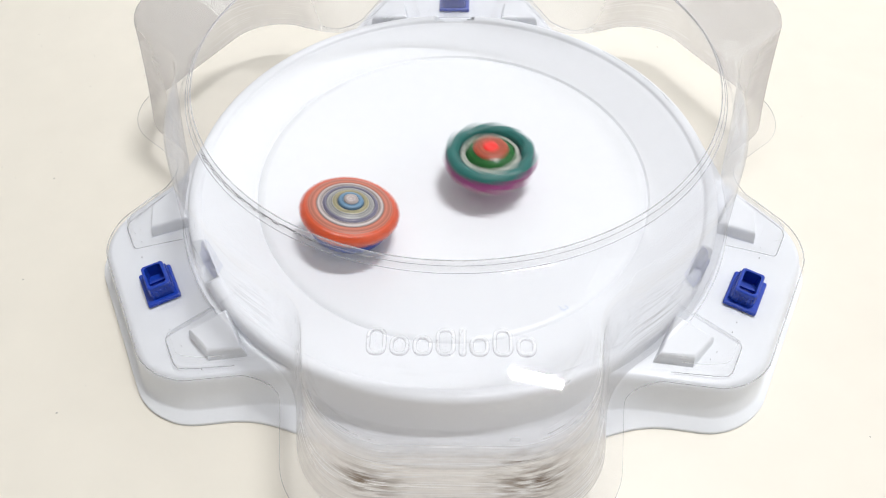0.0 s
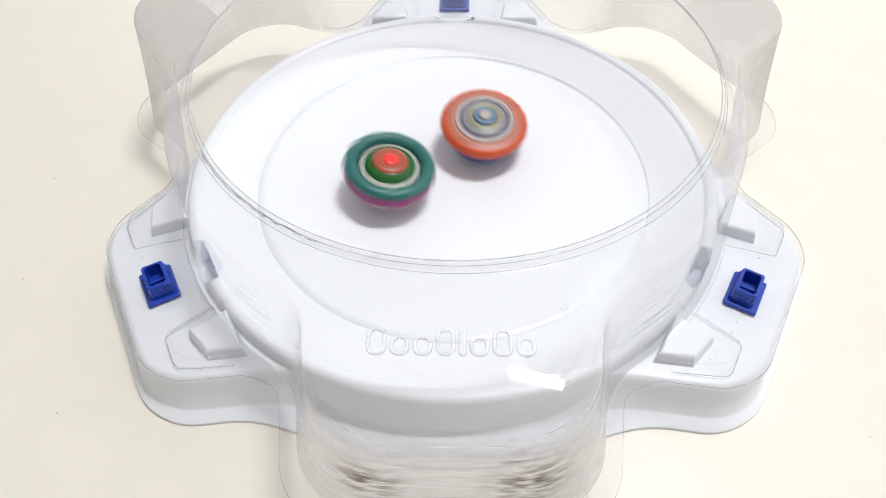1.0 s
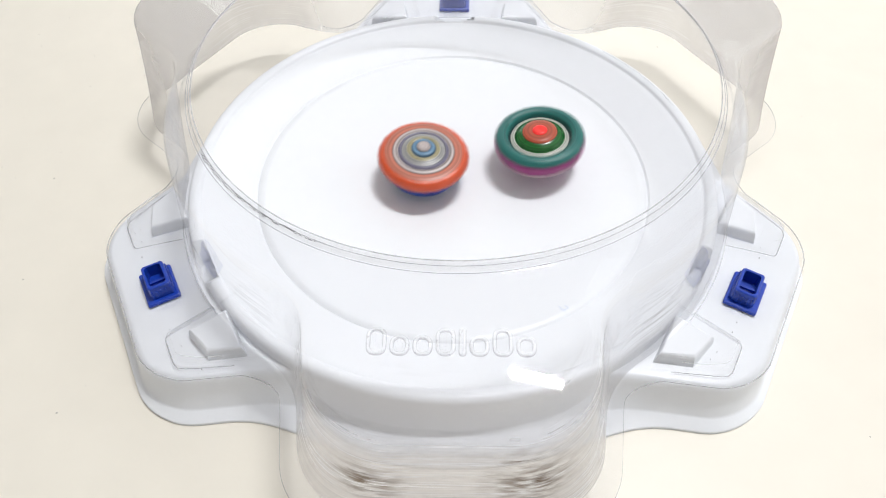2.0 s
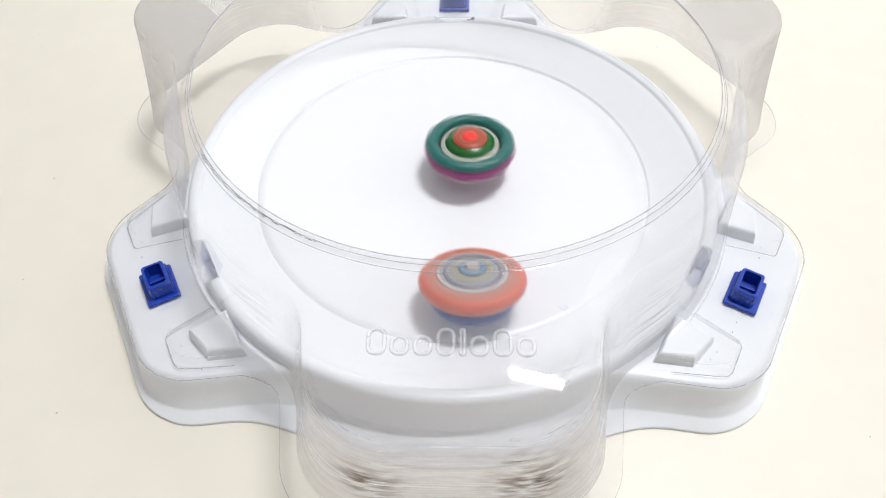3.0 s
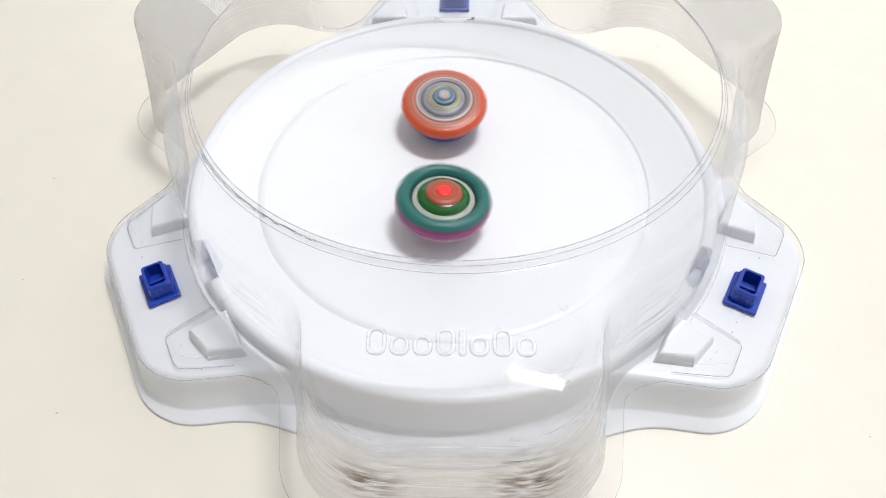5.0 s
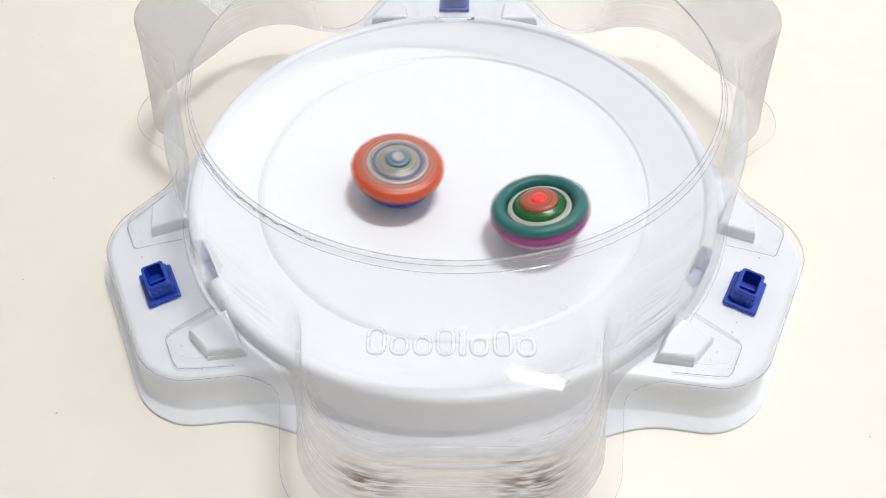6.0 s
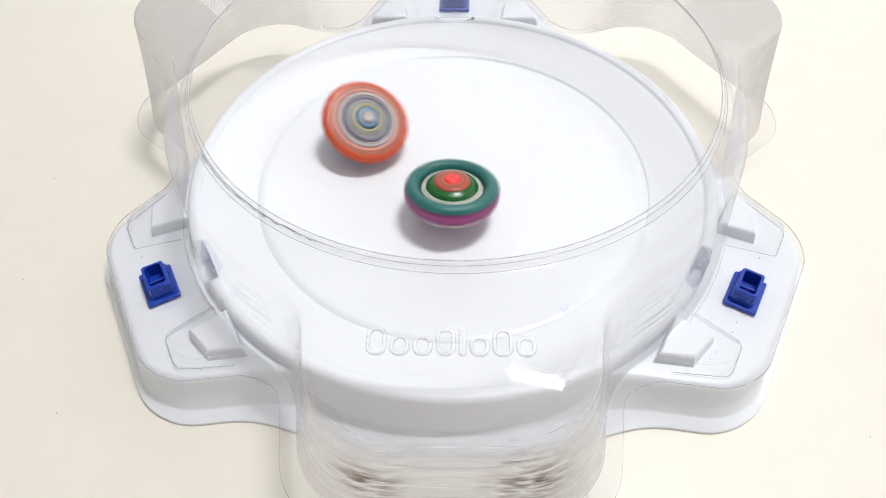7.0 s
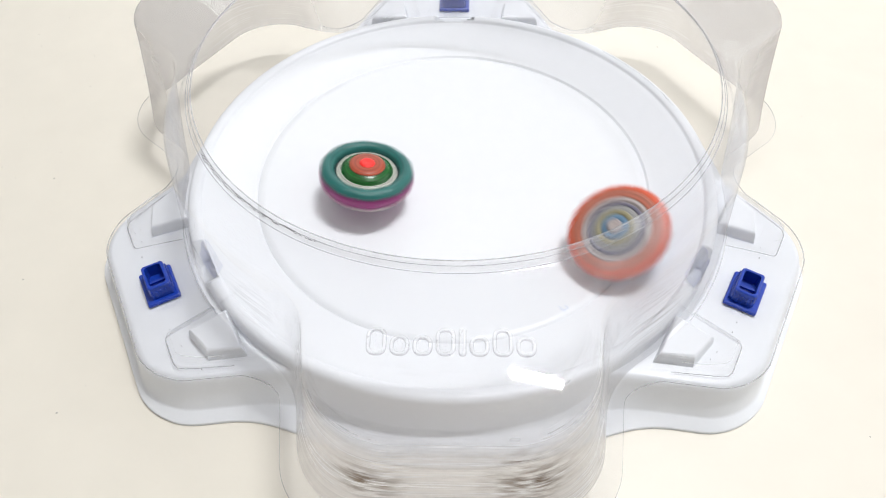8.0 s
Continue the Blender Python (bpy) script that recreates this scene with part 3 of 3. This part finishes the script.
def grit():
    rnd = random.Random(4)
    v, f = [], []
    for _ in range(150):
        x, y = rnd.uniform(-0.4, 0.4), rnd.uniform(-0.25, 0.35)
        if math.hypot(x, y) < 0.19:
            continue
        s = rnd.choice((0.00012, 0.00015, 0.0002, 0.0003))
        b = len(v)
        a = rnd.uniform(0, 6.28)
        for q in range(4):
            v.append((x + s * (1 + (q % 2)) * math.cos(a + q * 1.57), y + s * math.sin(a + q * 1.57), 0.00015))
        v.append((x, y, 0.0005))
        f += [(b, b + 1, b + 4), (b + 1, b + 2, b + 4), (b + 2, b + 3, b + 4), (b + 3, b, b + 4)]
    tagged(new("grit", mesh_of("grit", v, f, SPECK, False)), "tiny dark specks of grit scattered on the table", "grit", kind="stuff")


grit()


def ink_marks():
    v, f = [], []
    for dx, dy, ln, turn in ((0, 0, 0.0026, -38), (0.0004, -0.0009, 0.0024, -30), (0.0013, -0.0003, 0.0016, 25), (0.0016, 0.0007, 0.0018, -40)):
        c, q = math.cos(radians(turn)), math.sin(radians(turn))
        b = len(v)
        for a, w in ((-0.5, -0.00010), (0.5, -0.00004), (0.5, 0.00006), (-0.5, 0.00010)):
            v.append((0.0335 + dx + ln * a * c - w * q, -0.1305 + dy + ln * a * q + w * c, 0.0888))
        f.append((b, b + 1, b + 2, b + 3))
    ob = new("ink_marks", mesh_of("ink_marks", v, f, INK, False))
    tagged(ob, "faint blue ink strokes on the clear cover", "ink marks", kind="stuff")


ink_marks()


def scuffs(name, label, radius, z, start, end, count, seed, size, host_turn):
    """Short dark rub marks along an edge."""
    rnd = random.Random(seed)
    v, f = [], []
    for i in range(count):
        a = radians(start + (end - start) * (i + rnd.random()) / count)
        r = radius + rnd.uniform(-0.0005, 0.0005)
        da = rnd.uniform(0.4, 1.5) * size / r
        w = rnd.uniform(0.10, 0.35) * size
        slant = rnd.uniform(-0.6, 0.6) * size
        b = len(v)
        for q, o, lift in ((a - da, -w, 0), (a - da * 0.2, -w * 1.4, 0), (a + da, slant, 0), (a + da * 0.3, w * 1.2, 0), (a - da * 0.7, w, 0)):
            v.append(((r + o) * math.cos(q), (r + o) * math.sin(q), z + rnd.uniform(0, 0.00005)))
        f.append((b, b + 1, b + 2, b + 3, b + 4))
    ob = new(name, mesh_of(name, v, f, SCUFF, False))
    ob.matrix_basis = pose(0, 0, 0, 0, 0, host_turn)
    tagged(ob, label, "scuff marks", kind="stuff")


scuffs("rim_scuffs", "dark ragged rub marks along the rim of the clear cover", 0.1154, 0.0922, 212, 245, 120, 3, 0.0006, 0)
scuffs("dish_scuffs", "dark rub marks along the edge of the white dish", 0.1312, 0.0271, 19, 45, 44, 5, 0.0005, 0)
scuffs("lobe_grit", "dark specks of grit on a white lobe", 0.158, 0.0214, 190, 228, 12, 8, 0.0005, 0)
scuffs("lobe_grit", "dark specks of grit on a white lobe", 0.156, 0.0214, 312, 350, 12, 9, 0.0005, 0)

# ---------------------------------------------------------------- what moves


def motions():
    # seconds, tip of the top (x, y, z), sideways parts of its axis
    green = (
        (0, 0.02, 0.0017, 0.01, -0.0076, 0.062), (0.1, 0.0075, 0.0225, 0.01, 0.0387, 0.0164), (0.2, -0.01, 0.035, 0.0106, 0.0963, -0.0132),
        (0.3, -0.028, 0.0397, 0.0115, 0.1548, -0.0273), (0.4, -0.0443, 0.0363, 0.0123, 0.208, -0.0269), (0.5, -0.0595, 0.0585, 0.015, 0.2601, -0.0684),
        (0.6, -0.0696, 0.0607, 0.0162, 0.2724, -0.0814), (0.7, -0.072, 0.0462, 0.0153, 0.2671, -0.0697), (0.8, -0.0667, 0.0254, 0.0136, 0.2454, -0.0491),
        (0.9, -0.0545, 0.0056, 0.012, 0.2077, -0.0305), (1, -0.0349, -0.0054, 0.0107, 0.1515, -0.027), (1.1, -0.0282, -0.0157, 0.0105, 0.133, -0.0031),
        (1.2, -0.0171, -0.0216, 0.0103, 0.1038, 0.0121), (1.3, 0.0007, -0.0183, 0.0099, 0.0599, 0.0098), (1.4, 0.0168, -0.0136, 0.01, 0.0188, 0.0066),
        (1.5, 0.0288, -0.0099, 0.0103, -0.0113, 0.0049), (1.6, 0.0393, -0.0066, 0.0107, -0.0464, 0.0132), (1.7, 0.0441, 0.0016, 0.011, -0.0676, 0.0132),
        (2, 0.0479, 0.0136, 0.0114, -0.0849, 0.0067), (2.25, 0.0461, 0.019, 0.0114, -0.088, 0.0098), (2.5, 0.0327, 0.0086, 0.0105, -0.0647, 0.0386),
        (2.8, 0.0144, -0.0079, 0.0099, -0.0337, 0.0821), (2.9, 0.011, -0.0116, 0.0099, -0.0208, 0.0973), (3, 0.0097, 0.0097, 0.0098, -0.0119, 0.0666),
        (3.1, 0.0012, 0.0115, 0.0098, 0.0131, 0.0718), (3.2, -0.0067, 0.0058, 0.0098, 0.0359, 0.0905), (3.3, -0.0119, -0.0016, 0.0099, 0.0526, 0.113),
        (3.4, -0.0177, -0.001, 0.01, 0.0704, 0.1199), (3.5, -0.0267, 0.0004, 0.0104, 0.0951, 0.1269), (3.6, -0.0377, 0.0048, 0.0109, 0.1242, 0.1083),
        (3.7, -0.0447, 0.0038, 0.0113, 0.1443, 0.0987), (3.8, -0.0567, 0.0106, 0.0122, 0.1757, 0.0764), (3.9, -0.0604, 0.0078, 0.0125, 0.1898, 0.0705),
        (4, -0.0596, 0.0046, 0.0124, 0.1939, 0.0636), (4.1, -0.057, -0.0001, 0.0122, 0.1961, 0.0513), (4.2, -0.0539, -0.0019, 0.0119, 0.1974, 0.0337),
        (4.3, -0.0574, -0.0051, 0.0122, 0.2126, 0.0193), (4.4, -0.0487, -0.0101, 0.0116, 0.1998, 0.0052), (4.5, -0.0346, -0.0114, 0.0108, 0.1731, -0.0169),
        (4.6, -0.0254, -0.0102, 0.0103, 0.1511, -0.0211), (4.7, -0.0204, -0.0127, 0.0102, 0.139, -0.0175), (5, -0.006, -0.0288, 0.0103, 0.0675, 0.0452),
        (5.3, 0.0137, -0.0417, 0.011, -0.0163, 0.1004), (5.55, 0.0311, -0.0398, 0.0116, -0.0877, 0.1229), (5.8, 0.0435, -0.0345, 0.0121, -0.1473, 0.1387),
        (5.9, 0.0473, -0.0393, 0.0127, -0.1599, 0.1618), (6, 0.0446, -0.0385, 0.0125, -0.16, 0.1711), (6.1, 0.0385, -0.0386, 0.0121, -0.1335, 0.1863),
        (6.2, 0.0312, -0.0385, 0.0118, -0.105, 0.2015), (6.3, 0.0302, -0.0389, 0.0118, -0.0892, 0.2176), (6.4, 0.0251, -0.0323, 0.0112, -0.0647, 0.2201),
        (6.5, 0.0147, -0.0314, 0.0109, -0.0305, 0.2323), (6.6, 0.0218, -0.0383, 0.0115, -0.039, 0.2409), (6.7, 0.0215, -0.0415, 0.0115, -0.0329, 0.2431),
        (6.8, 0.0146, -0.0361, 0.011, -0.0144, 0.227), (6.9, 0.0074, -0.0341, 0.0108, 0.0052, 0.2182), (7, -0.0009, -0.0245, 0.0104, 0.027, 0.195),
        (7.1, -0.0017, -0.0256, 0.0104, 0.0382, 0.1713), (7.2, -0.002, -0.0258, 0.0103, 0.0475, 0.1438), (7.3, -0.0022, -0.0208, 0.0101, 0.0569, 0.1064),
        (7.4, -0.0132, -0.0344, 0.0107, 0.0895, 0.1053), (7.5, -0.0157, -0.0354, 0.0108, 0.0795, 0.1112), (7.6, -0.013, -0.0321, 0.0105, 0.0578, 0.1084),
        (7.7, -0.0103, -0.0271, 0.0103, 0.036, 0.1029), (7.8, -0.0074, -0.0204, 0.01, 0.0142, 0.0928), (7.9, -0.0366, -0.0139, 0.0109, 0.0913, 0.1056),
        (8, -0.0456, -0.0124, 0.0115, 0.1216, 0.1288),
    )
    red = (
        (0, -0.0529, -0.0385, 0.013, 0.1741, 0.1372), (0.1, -0.0493, -0.0395, 0.0128, 0.1675, 0.1259), (0.2, -0.0453, -0.0381, 0.0124, 0.1601, 0.1101),
        (0.3, -0.0366, -0.0311, 0.0115, 0.1711, 0.0683), (0.4, -0.0272, -0.0136, 0.0105, 0.1794, 0.0033), (0.5, -0.0103, -0.0365, 0.0107, 0.1072, 0.0204),
        (0.6, 0.0153, -0.0476, 0.0114, 0.013, 0.0163), (0.7, 0.0357, -0.0393, 0.0117, -0.0191, 0.0178), (0.8, 0.0406, -0.0183, 0.0111, -0.0093, -0.0055),
        (0.9, 0.0336, 0.0095, 0.0106, 0.0051, -0.0839), (1, 0.0168, 0.0305, 0.0107, 0.0457, -0.1476), (1.1, 0.0145, 0.0442, 0.0114, 0.0053, -0.1869),
        (1.2, 0.0125, 0.0506, 0.0119, -0.0334, -0.2166), (1.3, 0.0024, 0.0442, 0.0113, 0.0063, -0.207), (1.4, -0.0014, 0.0395, 0.011, 0.0297, -0.2001),
        (1.5, -0.0011, 0.0376, 0.0109, 0.0438, -0.1976), (1.6, -0.0019, 0.0343, 0.0107, 0.0246, -0.1759), (1.7, -0.0001, 0.0245, 0.0102, -0.0016, -0.1444),
        (2, -0.0156, 0.0048, 0.0098, 0.0365, -0.0556), (2.25, -0.0276, -0.0177, 0.0104, 0.0628, 0.0294), (2.5, -0.0161, -0.0439, 0.0112, 0.0337, 0.1218),
        (2.8, 0.009, -0.0573, 0.0123, -0.0219, 0.1967), (2.9, 0.0082, -0.0632, 0.0129, -0.0185, 0.2551), (3, 0.0081, -0.0847, 0.0154, -0.0172, 0.3448),
        (3.1, 0.0164, -0.0854, 0.0157, -0.0112, 0.3344), (3.2, 0.0185, -0.0769, 0.0146, 0.004, 0.3042), (3.3, 0.0157, -0.0568, 0.0124, 0.0099, 0.2274),
        (3.4, 0.0082, -0.0444, 0.0112, 0.0268, 0.1676), (3.5, 0.0037, -0.0367, 0.0107, 0.039, 0.1148), (3.6, 0.0016, -0.0364, 0.0106, 0.0332, 0.1027),
        (3.7, -0.004, -0.0284, 0.0103, 0.0364, 0.0754), (3.8, 0.0046, -0.0332, 0.0104, 0.0067, 0.0724), (3.9, 0.0085, -0.0278, 0.0102, -0.013, 0.0488),
        (4, 0.0096, -0.0207, 0.01, -0.0249, 0.0225), (4.1, 0.0061, -0.0143, 0.0098, -0.0168, -0.0002), (4.2, 0.0014, -0.0052, 0.0096, -0.0048, -0.0273),
        (4.3, 0.0154, 0.0036, 0.0098, -0.04, -0.0531), (4.4, 0.0218, 0.0146, 0.0102, -0.0552, -0.0827), (4.5, 0.0197, 0.0271, 0.0105, -0.0503, -0.1234),
        (4.6, 0.0119, 0.0335, 0.0107, -0.0321, -0.1544), (4.7, 0.0143, 0.0425, 0.0113, -0.0373, -0.1889), (5, -0.004, 0.0471, 0.0114, 0.0082, -0.1774),
        (5.3, -0.0226, 0.0274, 0.0106, 0.0548, -0.1244), (5.55, -0.0093, 0.0053, 0.0097, 0.0215, -0.0694), (5.8, 0.0002, -0.0006, 0.0096, -0.0027, -0.0433),
        (5.9, -0.0162, 0.0018, 0.0098, 0.0373, -0.0331), (6, -0.0293, -0.0043, 0.0102, 0.0682, -0.0087), (6.1, -0.0338, -0.0144, 0.0106, 0.0778, 0.024),
        (6.2, -0.0284, -0.025, 0.0107, 0.0644, 0.0568), (6.3, -0.0258, -0.0221, 0.0105, 0.0904, 0.0429), (6.4, -0.033, -0.0152, 0.0107, 0.1395, 0.0206),
        (6.5, -0.036, -0.0089, 0.0108, 0.1767, -0.0017), (6.6, -0.0638, 0.0218, 0.0135, 0.3514, 0.0428), (6.7, -0.0782, 0.0455, 0.0185, 0.5428, -0.1915),
        (6.8, -0.0779, 0.0498, 0.019, 0.5251, -0.2878), (6.9, -0.072, 0.045, 0.0178, 0.4657, -0.3353), (7, -0.0523, 0.0342, 0.0144, 0.3238, -0.373),
        (7.1, -0.0309, 0.0363, 0.0136, 0.1435, -0.4659), (7.2, -0.014, 0.0442, 0.0158, 0.0345, -0.5851), (7.3, 0.0075, 0.0434, 0.0149, -0.0255, -0.5524),
        (7.4, 0.0343, 0.063, 0.0163, -0.1262, -0.5214), (7.5, 0.0495, 0.0604, 0.0171, -0.3026, -0.4583), (7.6, 0.0537, 0.0459, 0.0162, -0.4033, -0.3591),
        (7.7, 0.05, 0.0249, 0.0153, -0.4873, -0.2595), (7.8, 0.0442, -0.0018, 0.0155, -0.537, -0.1895), (7.9, 0.0693, -0.0317, 0.0167, -0.4515, -0.2235),
        (8, 0.0833, -0.0506, 0.0191, -0.444, -0.2045),
    )

    def spin_rows(rows, first_angle):
        """Rows at every film step: glide between the given places while the top turns about its axis."""
        data = np.array(rows)
        t = data[:, 0]
        slope = np.gradient(data[:, 1:], t, axis=0)
        for i in range(frame(8.0)):
            s = i / FPS
            k = min(max(int(np.searchsorted(t, s, side="right")) - 1, 0), len(t) - 2)
            h = t[k + 1] - t[k]
            w = min(max((s - t[k]) / h, 0), 1)
            p = ((2 * w ** 3 - 3 * w * w + 1) * data[k, 1:] + (w ** 3 - 2 * w * w + w) * h * slope[k]
                 + (3 * w * w - 2 * w ** 3) * data[k + 1, 1:] + (w ** 3 - w * w) * h * slope[k + 1])
            axis = Vector((p[3], p[4], math.sqrt(max(1 - p[3] ** 2 - p[4] ** 2, 0.05)))).normalized()
            lean = Vector((0, 0, 1)).rotation_difference(axis).to_matrix().to_4x4()
            yield s, Matrix.Translation(p[:3]) @ lean @ pose(0, 0, 0, 0, 0, first_angle - 80 * i)

    walk(GREEN_TOP, list(spin_rows(green, 0)))
    walk(RED_TOP, list(spin_rows(red, 20)))


motions()
